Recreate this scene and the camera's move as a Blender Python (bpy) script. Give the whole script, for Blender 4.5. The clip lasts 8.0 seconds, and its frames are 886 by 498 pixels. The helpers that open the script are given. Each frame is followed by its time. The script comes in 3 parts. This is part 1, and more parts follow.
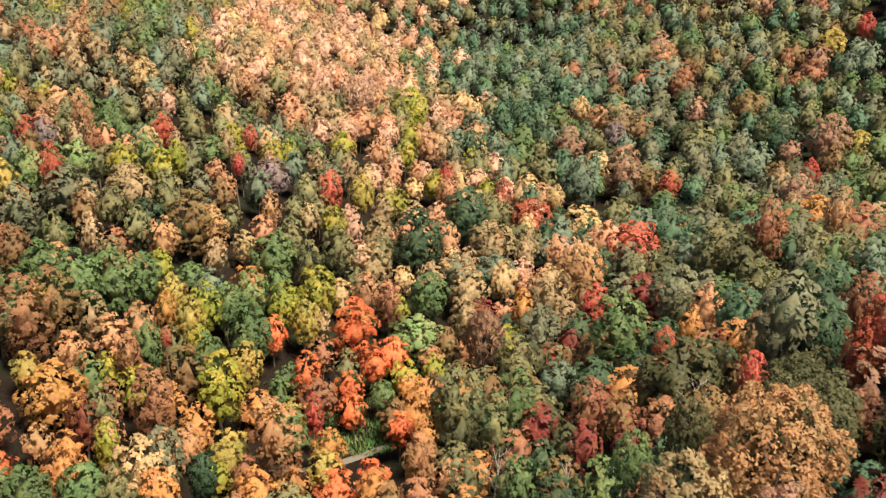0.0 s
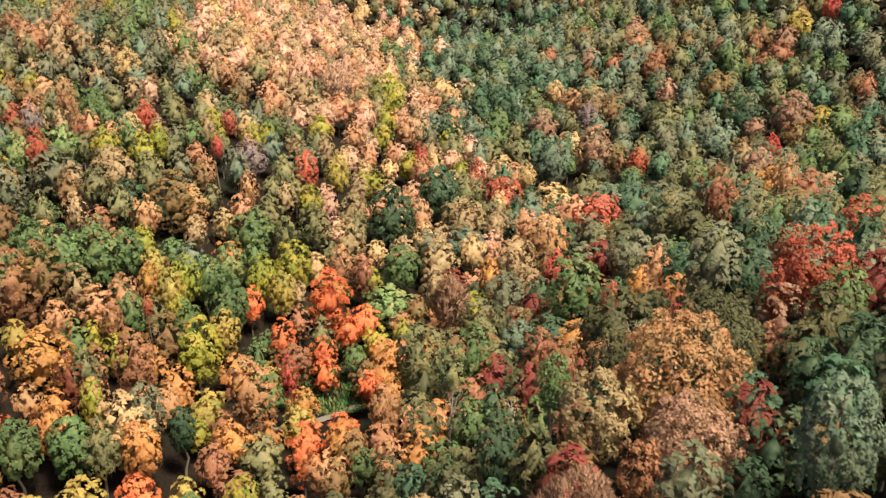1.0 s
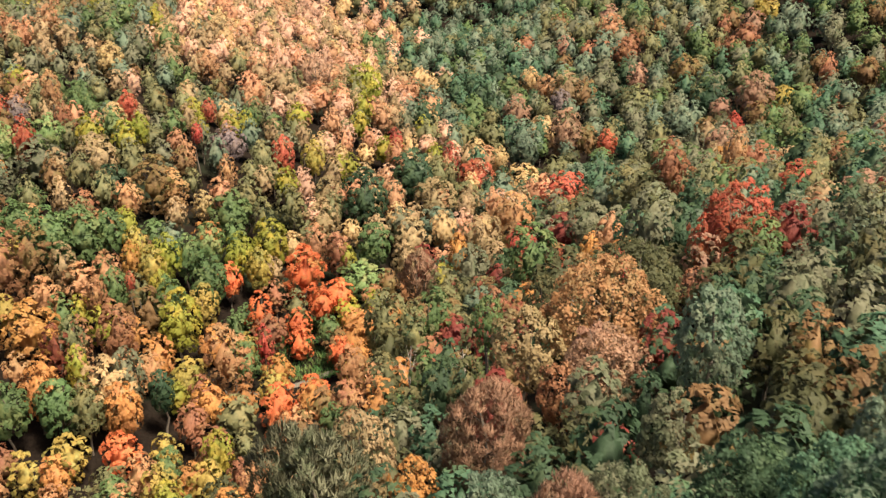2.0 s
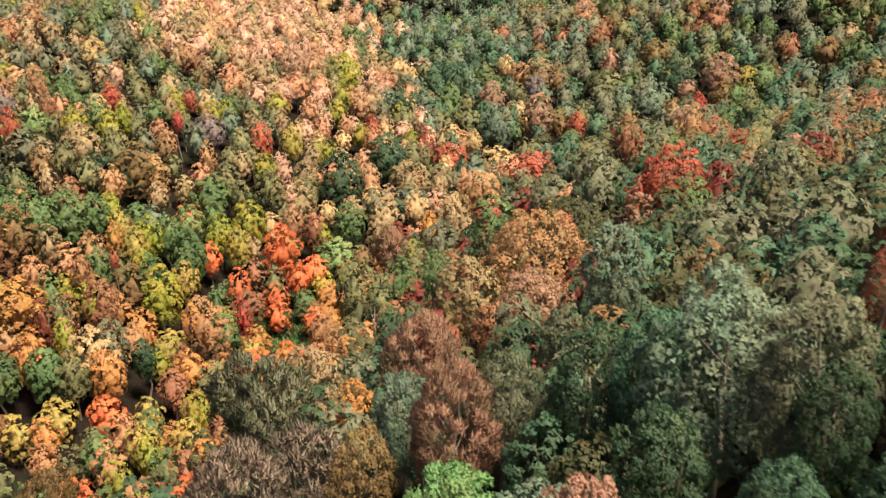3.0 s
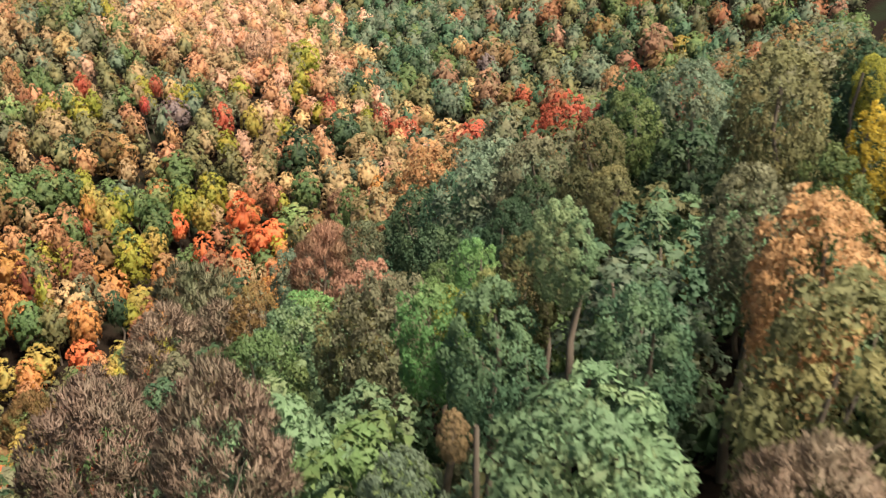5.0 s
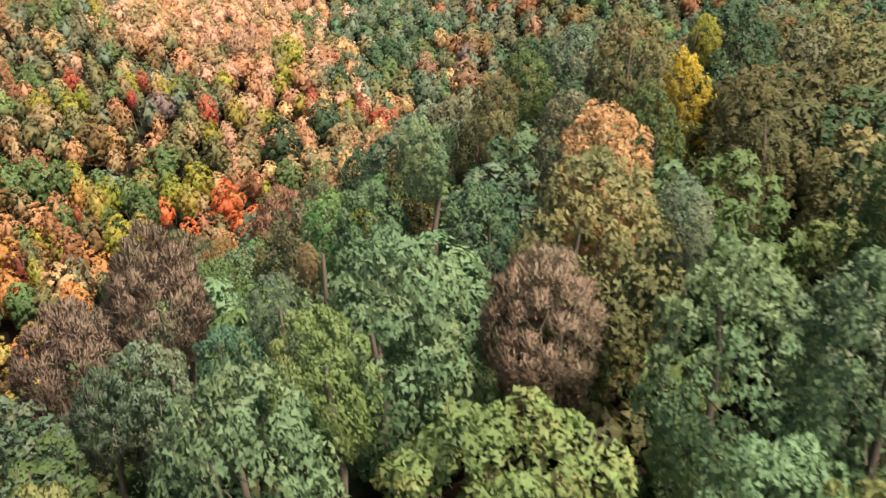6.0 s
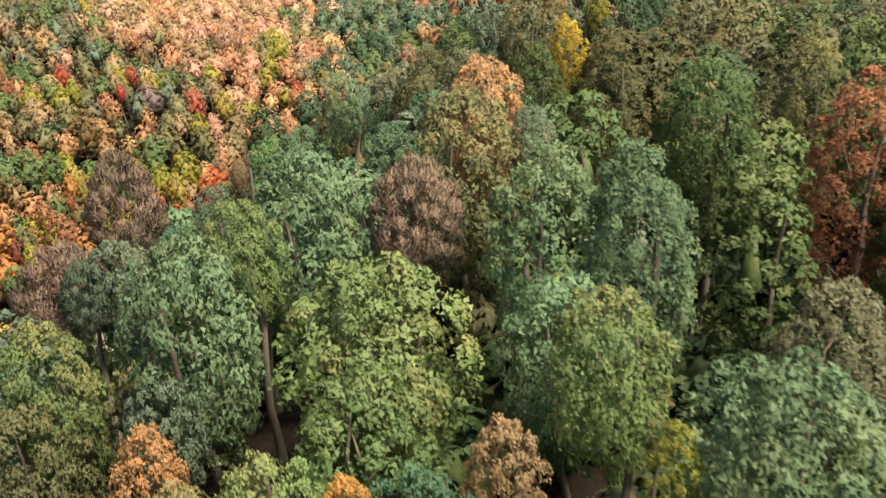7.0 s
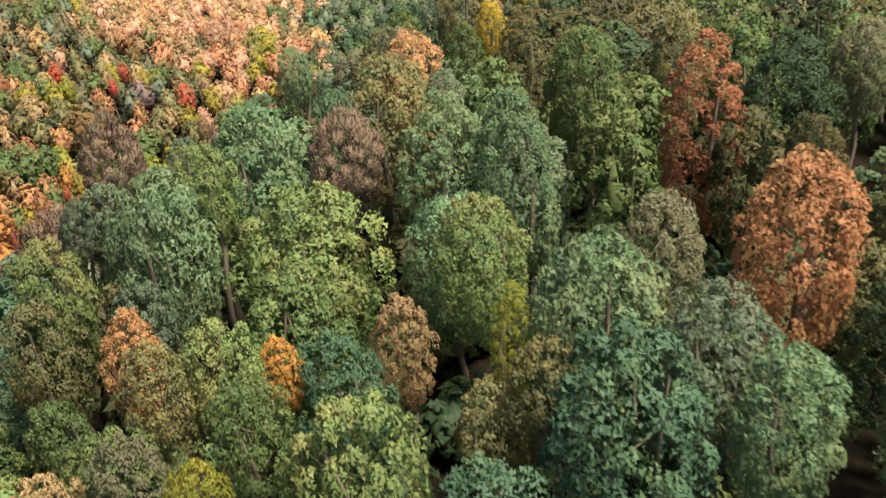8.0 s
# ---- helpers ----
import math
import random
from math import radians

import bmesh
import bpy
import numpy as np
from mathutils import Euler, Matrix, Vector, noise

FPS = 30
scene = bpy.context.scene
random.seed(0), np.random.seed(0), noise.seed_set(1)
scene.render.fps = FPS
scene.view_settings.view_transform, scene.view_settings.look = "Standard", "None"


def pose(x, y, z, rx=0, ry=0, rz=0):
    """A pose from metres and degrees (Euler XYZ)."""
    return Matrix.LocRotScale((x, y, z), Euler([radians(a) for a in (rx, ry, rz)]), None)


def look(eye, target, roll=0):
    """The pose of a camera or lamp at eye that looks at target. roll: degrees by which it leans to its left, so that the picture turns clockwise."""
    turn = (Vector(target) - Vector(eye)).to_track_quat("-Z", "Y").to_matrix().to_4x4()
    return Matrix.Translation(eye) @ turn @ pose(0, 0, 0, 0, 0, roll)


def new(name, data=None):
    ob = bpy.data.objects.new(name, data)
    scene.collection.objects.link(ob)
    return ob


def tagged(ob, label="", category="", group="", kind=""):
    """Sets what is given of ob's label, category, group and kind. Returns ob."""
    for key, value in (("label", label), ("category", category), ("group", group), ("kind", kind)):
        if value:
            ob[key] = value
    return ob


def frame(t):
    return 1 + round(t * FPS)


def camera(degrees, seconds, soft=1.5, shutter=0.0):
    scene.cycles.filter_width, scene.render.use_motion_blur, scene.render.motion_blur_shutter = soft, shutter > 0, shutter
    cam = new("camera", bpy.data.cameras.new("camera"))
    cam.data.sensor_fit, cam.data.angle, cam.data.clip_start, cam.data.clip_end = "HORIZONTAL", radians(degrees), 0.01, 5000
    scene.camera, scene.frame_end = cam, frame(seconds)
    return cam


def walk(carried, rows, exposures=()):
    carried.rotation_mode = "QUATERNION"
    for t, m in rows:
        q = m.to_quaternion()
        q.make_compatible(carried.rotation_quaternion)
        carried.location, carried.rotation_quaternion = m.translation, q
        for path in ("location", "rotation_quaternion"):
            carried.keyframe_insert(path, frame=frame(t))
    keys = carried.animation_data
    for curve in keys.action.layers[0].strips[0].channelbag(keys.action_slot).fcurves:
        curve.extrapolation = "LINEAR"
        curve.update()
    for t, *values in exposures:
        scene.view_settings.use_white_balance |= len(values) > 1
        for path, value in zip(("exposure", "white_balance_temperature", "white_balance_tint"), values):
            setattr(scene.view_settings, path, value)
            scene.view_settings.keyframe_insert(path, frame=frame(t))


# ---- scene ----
cam = camera(50.0, 8.0, soft=1.4, shutter=0.28)
PATH = [
    (0, (0.02, -0.01, 75.00), (0.03, 45.67, 54.67), 3.03),
    (0.5, (3.74, -6.80, 74.83), (3.83, 38.82, 54.37), 2.49),
    (1, (7.51, -13.59, 74.73), (7.70, 31.99, 54.18), 1.98),
    (1.5, (11.25, -20.38, 74.67), (11.53, 25.16, 54.04), 1.47),
    (2, (14.91, -27.18, 74.65), (15.30, 18.32, 53.93), 0.94),
    (2.5, (18.47, -34.01, 74.66), (18.96, 11.45, 53.86), 0.38),
    (3, (21.92, -40.89, 74.72), (22.52, 4.52, 53.82), -0.20),
    (3.5, (25.24, -47.83, 74.83), (25.96, -2.46, 53.84), -0.77),
    (4, (28.45, -54.82, 75.00), (29.29, -9.49, 53.92), -1.34),
    (4.5, (31.54, -61.84, 75.23), (32.49, -16.55, 54.07), -1.88),
    (5, (34.49, -68.87, 75.51), (35.56, -23.62, 54.27), -2.39),
    (5.5, (37.29, -75.87, 75.84), (38.48, -30.66, 54.52), -2.88),
    (6, (39.93, -82.81, 76.21), (41.21, -37.64, 54.80), -3.34),
    (6.5, (42.38, -89.65, 76.61), (43.76, -44.53, 55.11), -3.78),
    (7, (44.63, -96.38, 77.06), (46.09, -51.31, 55.46), -4.22),
    (7.5, (46.71, -103.03, 77.61), (48.24, -58.02, 55.90), -4.66),
    (8, (48.63, -109.67, 78.31), (50.23, -64.70, 56.51), -5.13),
]
walk(cam, [(t, look(eye, target, roll)) for t, eye, target, roll in PATH])

# ---------------------------------------------------------------- light
SUN_ELEVATION, SUN_TURN = radians(66), radians(132)
world = bpy.data.worlds.new("world")
scene.world = world
world.use_nodes = True
sky = world.node_tree.nodes.new("ShaderNodeTexSky")
sky.sky_type, sky.sun_disc = "NISHITA", False
sky.sun_elevation, sky.sun_rotation = SUN_ELEVATION, SUN_TURN
sky.air_density, sky.dust_density = 1.0, 3.0
backing = world.node_tree.nodes["Background"]
backing.inputs["Strength"].default_value = 0.036
world.node_tree.links.new(sky.outputs["Color"], backing.inputs["Color"])

sun = new("sun", bpy.data.lights.new("sun", "SUN"))
sun.data.energy, sun.data.angle, sun.data.color = 5.0, radians(12), (1.0, 0.86, 0.68)
sun_from = Vector((math.sin(SUN_TURN) * math.cos(SUN_ELEVATION), math.cos(SUN_TURN) * math.cos(SUN_ELEVATION), math.sin(SUN_ELEVATION)))
sun.matrix_world = look(sun_from * 400, (0, 0, 0))
scene.view_settings.exposure = 1.5


# ---------------------------------------------------------------- materials
class Nodes:
    """A short way to write node trees."""

    def __init__(self, name):
        self.material = bpy.data.materials.new(name)
        self.material.use_nodes = True
        self.tree = self.material.node_tree
        self.tree.nodes.clear()

    def add(self, kind, values=(), **settings):
        node = self.tree.nodes.new("ShaderNode" + kind)
        for key, value in settings.items():
            setattr(node, key, value)
        for key, value in dict(values).items():
            if isinstance(value, bpy.types.NodeSocket):
                self.tree.links.new(value, node.inputs[key])
            else:
                node.inputs[key].default_value = value
        return node

    def mix(self, factor, a, b, blend="MIX"):
        node = self.add("Mix", data_type="RGBA", blend_type=blend)
        for socket, value in zip((node.inputs[0], node.inputs[6], node.inputs[7]), (factor, a, b)):
            if isinstance(value, bpy.types.NodeSocket):
                self.tree.links.new(value, socket)
            else:
                socket.default_value = value
        return node.outputs[2]

    def ramp(self, value, low, high):
        return self.add("MapRange", {"Value": value, "From Min": low, "From Max": high}, interpolation_type="SMOOTHSTEP").outputs["Result"]

    def end(self, surface):
        self.tree.links.new(surface, self.add("OutputMaterial").inputs["Surface"])
        return self.material


def foliage(name, main, other, share=0.5, through_light=0.46):
    """Leaves in two tones: patches of a few metres, a tint for each tree, and a tint for each spray of leaves."""
    n = Nodes(name)
    place = n.add("NewGeometry").outputs["Position"]
    spray = n.add("NewGeometry").outputs["Random Per Island"]
    tree_tint = n.add("ObjectInfo").outputs["Random"]
    shifted = n.add("VectorMath", {0: place, 1: tree_tint}, operation="ADD").outputs["Vector"]
    patch = n.add("TexNoise", {"Vector": shifted, "Scale": 0.22, "Detail": 3.0, "Roughness": 0.6}).outputs["Fac"]
    stand = n.add("TexNoise", {"Vector": place, "Scale": 0.09, "Detail": 1.0}).outputs["Fac"]
    colour = n.mix(n.ramp(patch, 0.62 - 0.3 * share, 0.78 - 0.3 * share), (*main, 1), (*other, 1))
    hue = n.add("MapRange", {"Value": tree_tint, "To Min": 0.491, "To Max": 0.509}).outputs["Result"]
    tiny = n.add("TexNoise", {"Vector": place, "Scale": 2.6, "Detail": 4.0, "Roughness": 0.7}).outputs["Fac"]
    fleck = n.add("MapRange", {"Value": tiny, "From Min": 0.3, "From Max": 0.7, "To Min": 0.88, "To Max": 1.12}).outputs["Result"]
    tufts = n.add("TexNoise", {"Vector": place, "Scale": 1.1, "Detail": 5.0, "Roughness": 0.65, "Distortion": 0.4}).outputs["Fac"]
    bump = n.add("Bump", {"Height": tufts, "Strength": 0.4, "Distance": 0.4}).outputs[0]
    clump = n.add("MapRange", {"Value": tufts, "From Min": 0.32, "From Max": 0.68, "To Min": 0.87, "To Max": 1.13}).outputs["Result"]
    bright = n.add("MapRange", {"Value": spray, "To Min": 0.88, "To Max": 1.12}).outputs["Result"]
    level = n.add("MapRange", {"Value": stand, "From Min": 0.3, "From Max": 0.7, "To Min": 0.78, "To Max": 1.22}).outputs["Result"]
    value = level
    for part in (bright, fleck, clump):
        value = n.add("Math", {0: value, 1: part}, operation="MULTIPLY").outputs[0]
    colour = n.add("HueSaturation", {"Hue": hue, "Saturation": 1.02, "Value": value, "Color": colour}).outputs["Color"]
    leaf = n.add("BsdfPrincipled", {"Base Color": colour, "Roughness": 0.6, "Specular IOR Level": 0.22, "Normal": bump}).outputs[0]
    lit = n.add("BsdfTranslucent", {"Color": colour}).outputs[0]
    return n.end(n.add("MixShader", {0: through_light, 1: leaf, 2: lit}).outputs[0])


LEAVES = {
    "green": foliage("green leaves", (0.1, 0.158, 0.062), (0.15, 0.19, 0.074)),
    "dark_green": foliage("dark green leaves", (0.048, 0.086, 0.046), (0.072, 0.112, 0.054)),
    "blue_green": foliage("blue-green leaves", (0.075, 0.142, 0.085), (0.11, 0.175, 0.092)),
    "olive": foliage("olive leaves", (0.16, 0.165, 0.08), (0.22, 0.2, 0.09)),
    "lime": foliage("lime leaves", (0.25, 0.26, 0.05), (0.35, 0.29, 0.055)),
    "bright_green": foliage("bright green leaves", (0.135, 0.265, 0.1), (0.19, 0.28, 0.11)),
    "peach": foliage("peach-brown leaves", (0.46, 0.275, 0.15), (0.43, 0.25, 0.13)),
    "amber": foliage("amber leaves", (0.42, 0.235, 0.115), (0.4, 0.26, 0.125)),
    # Olive taken darker: the dimness of the right-hand side is in this tone.
    "dark_olive": foliage("dimmed olive leaves", (0.08, 0.085, 0.04), (0.12, 0.11, 0.05)),
    "rosy_brown": foliage("rosy brown leaves", (0.33, 0.195, 0.13), (0.27, 0.18, 0.11)),
    "bright_yellow": foliage("bright yellow leaves", (0.5, 0.4, 0.06), (0.4, 0.34, 0.06)),
    "sage": foliage("sage-green leaves", (0.14, 0.222, 0.122), (0.19, 0.25, 0.13)),
    "yellow_green": foliage("yellow-green leaves", (0.17, 0.245, 0.095), (0.25, 0.27, 0.112)),
    "yellow": foliage("yellow leaves", (0.39, 0.30, 0.085), (0.31, 0.28, 0.085)),
    "cream": foliage("cream-yellow leaves", (0.48, 0.36, 0.18), (0.45, 0.31, 0.15)),
    "gold": foliage("golden leaves", (0.47, 0.25, 0.085), (0.42, 0.215, 0.085)),
    "orange": foliage("orange leaves", (0.56, 0.175, 0.07), (0.52, 0.22, 0.085)),
    "salmon": foliage("salmon leaves", (0.48, 0.265, 0.15), (0.42, 0.24, 0.12)),
    # Kept pale: the far slope's sunlight and haze are put into this tone.
    "dusty_pink": foliage("dusty pink leaves", (0.55, 0.36, 0.25), (0.47, 0.31, 0.19)),
    "rust": foliage("rust leaves", (0.29, 0.14, 0.078), (0.31, 0.175, 0.085)),
    "red": foliage("red leaves", (0.42, 0.1, 0.07), (0.42, 0.15, 0.085)),
    "maroon": foliage("maroon leaves", (0.2, 0.055, 0.04), (0.25, 0.1, 0.055)),
    "brown": foliage("brown leaves", (0.21, 0.13, 0.06), (0.19, 0.15, 0.058)),
    "tan": foliage("tan leaves", (0.35, 0.255, 0.14), (0.28, 0.22, 0.115)),
    "grey_olive": foliage("grey-olive leaves", (0.17, 0.17, 0.105), (0.13, 0.15, 0.085)),
    "grey_green": foliage("grey-green leaves", (0.135, 0.185, 0.125), (0.175, 0.2, 0.13)),
    "bare_brown": foliage("brown twigs", (0.25, 0.185, 0.14), (0.2, 0.165, 0.12), 0.5, 0.4),
    "purple_grey": foliage("purple-grey leaves", (0.2, 0.16, 0.155), (0.25, 0.19, 0.155)),
}
TONES = list(LEAVES)


def bark():
    n = Nodes("bark")
    place = n.add("TexCoord").outputs["Object"]
    long = n.add("Mapping", {"Vector": place, "Scale": (9.0, 9.0, 1.3)}).outputs[0]
    grain = n.add("TexNoise", {"Vector": long, "Scale": 2.0, "Detail": 5.0}).outputs["Fac"]
    moss = n.add("TexNoise", {"Vector": place, "Scale": 0.7}).outputs["Fac"]
    colour = n.mix(grain, (0.05, 0.038, 0.028, 1), (0.2, 0.165, 0.13, 1))
    colour = n.mix(n.ramp(moss, 0.55, 0.75), colour, (0.09, 0.1, 0.05, 1))
    bump = n.add("Bump", {"Height": grain, "Strength": 0.6, "Distance": 0.05}).outputs[0]
    return n.end(n.add("BsdfPrincipled", {"Base Color": colour, "Roughness": 0.9, "Normal": bump}).outputs[0])


def shaded_forest_floor():
    n = Nodes("forest floor")
    place = n.add("NewGeometry").outputs["Position"]
    litter = n.add("TexNoise", {"Vector": place, "Scale": 1.4, "Detail": 6.0, "Roughness": 0.7}).outputs["Fac"]
    wide = n.add("TexNoise", {"Vector": place, "Scale": 0.05, "Detail": 3.0}).outputs["Fac"]
    # Darker than litter is: the deep shade under the crowns is in these colours.
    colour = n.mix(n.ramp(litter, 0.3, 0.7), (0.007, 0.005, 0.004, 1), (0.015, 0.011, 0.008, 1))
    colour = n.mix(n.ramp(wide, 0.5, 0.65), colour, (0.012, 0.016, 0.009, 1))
    bump = n.add("Bump", {"Height": litter, "Strength": 0.8, "Distance": 0.3}).outputs[0]
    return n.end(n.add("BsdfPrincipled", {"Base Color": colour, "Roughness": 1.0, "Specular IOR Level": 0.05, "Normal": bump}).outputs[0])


BARK, SHADED_FLOOR = bark(), shaded_forest_floor()

# ---------------------------------------------------------------- the land
# The lie of the treetops: a tilted plain with hills and hollows (x, y, reach, height).
LAY = (25.6, 12.33, -6.79)
HILLS = [
    (-40, 120, 80, -43.5), (80, 360, 120, -56), (80, 0, 80, 30.9), (6, 54, 19, 6.5), (-120, 0, 80, -19.8),
    (-240, 440, 120, 38.4), (40, 200, 55, -18.9), (40, 600, 80, -41.7), (20, -80, 40, 12.6), (240, 280, 80, -18.4),
    (-240, 280, 80, 21.7), (-240, 640, 80, 33.5), (280, 520, 80, 19.4), (-80, -120, 55, -7.1), (0, 240, 55, -17.4),
    (-60, 40, 40, -8.8),
]
HOLLOWS = [
    (0, 480, 55, -21.6), (120, 240, 55, -12.9), (20, 40, 40, -6.2), (-120, 80, 40, -6.8), (100, -120, 40, 6.5),
    (120, 680, 55, -22), (-100, 140, 40, 6.9), (120, 520, 55, -11.7), (100, 20, 40, -6.4), (-120, 360, 55, 8.3),
    (320, 640, 55, 13.1), (-160, 560, 55, 9.1), (-200, -40, 55, 14.1), (-40, 560, 55, -9.7), (-320, 200, 55, 8.9),
    (-20, 180, 40, -5.5), (0, 720, 55, -14.8),
]
KNOLLS = [
    (98, 359, 55, 9.0), (47, -46, 25, 4.6), (22, 85, 16, 7.0), (63, 209, 25, 6.5), (47, 293, 25, -7.2), (-50, 132, 25, 5.9),
    (77, 400, 55, 4.3), (-29, 185, 25, -3.6), (63, -79, 16, 2.5), (44, -68, 16, -1.8), (27, -42, 16, 2.9), (30, -4, 16, -2.1),
    (1, 50, 38, 2.0), (28, 293, 25, -2.6), (-54, 151, 25, 1.9), (-74, 335, 80, 2.1), (-44, 220, 25, -2.1), (143, 478, 25, -3.2),
    (-21, 160, 25, -2.2), (-33, 255, 25, 2.0), (63, -79, 16, 1.5), (95, 215, 25, 2.3), (60, 167, 25, -2.3), (173, 350, 25, -2.5),
]
FAR_HILL = (70, 880, 190, 62)  # closes the valley
TREE_HEIGHT = 17.0


def treetops(x, y):
    z = LAY[0] + LAY[1] * x / 100 + LAY[2] * y / 100
    for hx, hy, reach, height in HILLS + HOLLOWS + KNOLLS + [FAR_HILL]:
        z = z + height * np.exp(-((x - hx) ** 2 + (y - hy) ** 2) / reach**2)
    return z


def land(x, y):
    """The ground's height. Past the valley it levels out."""
    far = np.clip((np.hypot(x - 20, y - 250) - 680) / 500, 0, 1)
    return (treetops(x, y) - TREE_HEIGHT) * (1 - far) - 45 * far


def sheet(name, xs, ys, material):
    gx, gy = np.meshgrid(xs, ys)
    rough = 0.35 * np.sin(gx * 0.9 + 2 * np.sin(gy * 0.31)) * np.sin(gy * 0.77 + np.sin(gx * 0.23))
    points = np.stack([gx, gy, land(gx, gy) + rough], -1).reshape(-1, 3)
    w, h = len(xs), len(ys)
    a = (np.arange(h - 1)[:, None] * w + np.arange(w - 1)).ravel()
    mesh = bpy.data.meshes.new(name)
    mesh.from_pydata(points, [], np.stack([a, a + 1, a + w + 1, a + w], 1).tolist())
    mesh.shade_smooth()
    mesh.materials.append(material)
    return new(name, mesh)


xs = np.r_[np.linspace(-4000, -420, 14), np.arange(-400, 421, 8.0), np.linspace(440, 4000, 14)]
ys = np.r_[np.linspace(-4000, -220, 14), np.arange(-200, 961, 8.0), np.linspace(980, 4500, 14)]
tagged(sheet("ground", xs, ys, SHADED_FLOOR), "forest floor covered in leaf litter, coloured near black for the shade under the trees", "ground", kind="structure")


# ---------------------------------------------------------------- trees
def ball(level):
    bm = bmesh.new()
    bmesh.ops.create_icosphere(bm, subdivisions=level, radius=1.0)
    points = np.array([v.co[:] for v in bm.verts])
    faces = np.array([[v.index for v in f.verts] for f in bm.faces])
    bm.free()
    return points, faces


BALLS = {level: ball(level) for level in (1, 2)}


def unit(v):
    return v / np.maximum(np.linalg.norm(v, axis=-1, keepdims=True), 1e-9)


def crown_geometry(rng, lobes, leaves, leaf, twiggy=False, aspect=1.3, body=2, inner=0.7, point=(2.0, 0.6), ragged=0.3):
    """A crown one wide, its foot at z = 0 and its top at z = aspect: boughs inside an outline that is widest low down and closes
    to a dome or a point, each bough a billow of leaf sprays that lie over one another like shingles. Gives points, faces and normals."""
    i = np.arange(lobes) + 0.5
    level = 1 - (i / lobes) ** 0.8
    turn = i * 2.39996 + rng.uniform(0, 6.28)
    low = 0.42
    above = np.clip((level - low) / (1 - low), 0, 1)
    girth = np.where(level > low, (1 - above ** point[0]) ** point[1], np.clip(level / low, 0, 1) ** 0.7 * 0.42 + 0.58)
    girth = girth * (1 + 0.1 * np.sin(2 * turn + rng.uniform(0, 6)) + 0.08 * np.sin(5 * turn + rng.uniform(0, 6)))
    size = rng.uniform(0.105, 0.2, lobes) * (30 / lobes) ** 0.3
    reach = np.maximum(girth * rng.uniform(0.84, 1.03, lobes) * 0.5 - size * 0.7, 0.01)
    centre = np.stack([reach * np.cos(turn), reach * np.sin(turn), size + level * (aspect - 1.9 * size)], 1)
    centre += rng.normal(0, 0.02, centre.shape)
    hub = np.array([0, 0, aspect * 0.42])
    out = unit((centre - hub) * (1, 1, 1 / aspect) + (0, 0, 0.08))
    points, faces, normals, count = [], [], [], 0
    if not twiggy:
        # the mass of the crown: the outline of all its boughs together
        p, f = BALLS[body]
        off = centre - hub
        along = p @ off.T
        under = (size * inner) ** 2 - (off**2).sum(1) + along**2
        reach = np.where(under > 0, along + np.sqrt(np.maximum(under, 0)), 0).max(1)
        least = 0.28 * inner / np.sqrt((p[:, 0] ** 2 + p[:, 1] ** 2) + (p[:, 2] / aspect) ** 2)
        reach = np.maximum(reach * (0.3 + 0.65 * inner), least)
        near_by = np.exp(14 * (p @ p.T - 1))
        reach = (0.55 * reach + 0.45 * (near_by @ reach) / near_by.sum(1)) * rng.uniform(0.95, 1.05, len(p))
        points.append(p * reach[:, None] + hub)
        faces.append(np.concatenate([f, f[:, :1]], 1))
        normals.append(unit(p * (1, 1, 1 / aspect) + (0, 0, 0.1) ))
        count = len(p)
    up = np.array([0, 0, 1.0])
    for c, s, o in zip(centre, size, out):
        tufts = max(leaves // 4, 5)
        tuft = unit(rng.normal(0, 0.85, (tufts, 3)) + o * 1.0 + up * 0.3)
        which = rng.integers(0, tufts, leaves)
        way = unit(tuft[which] + rng.normal(0, 0.2, (leaves, 3)))
        at = c + way * s * (1.06 + 0.28 * ragged * rng.uniform(-1, 1, (tufts, 1))[which] - 1.6 * ragged * rng.uniform(0, 1, (leaves, 1)) ** 2)
        length = leaf * rng.uniform(0.6, 1.4, (leaves, 1))
        if twiggy:
            along = unit(way * 0.8 + up * 0.7 + rng.normal(0, 0.45, way.shape))
            side = unit(np.cross(along, rng.normal(0, 1, way.shape))) * length * 0.17
            face = way
            along = along * length
            three = np.stack([at + along, at + side - along, at - side - along * rng.uniform(0.4, 1.0, (leaves, 1))], 1)
        else:
            # each spray lies on its bough, its upper side turned out and to the sky, its tip raised a little
            face = unit(way * 0.8 + up * 0.25 + rng.normal(0, 1.9 * ragged, way.shape))
            along = unit(np.cross(face, rng.normal(0, 1, way.shape)))
            side = np.cross(face, along) * length * rng.uniform(0.4, 0.6, (leaves, 1))
            along = along * length * 0.66
            three = np.stack([at + along + face * length * ragged, at + side - along, at - side - along * rng.uniform(0.4, 1.0, (leaves, 1))], 1)
        points.append(three.reshape(-1, 3))
        normals.append(np.repeat(unit(way * 0.4 + o * (0.85 - 1.4 * ragged) + up * 0.1 + face * (0.15 + 1.4 * ragged)), 3, axis=0))
        corner = np.arange(leaves * 3).reshape(-1, 3) + count
        faces.append(np.concatenate([corner, corner[:, :1]], 1))
        count += leaves * 3
    return np.concatenate(points), np.concatenate(faces), np.concatenate(normals)


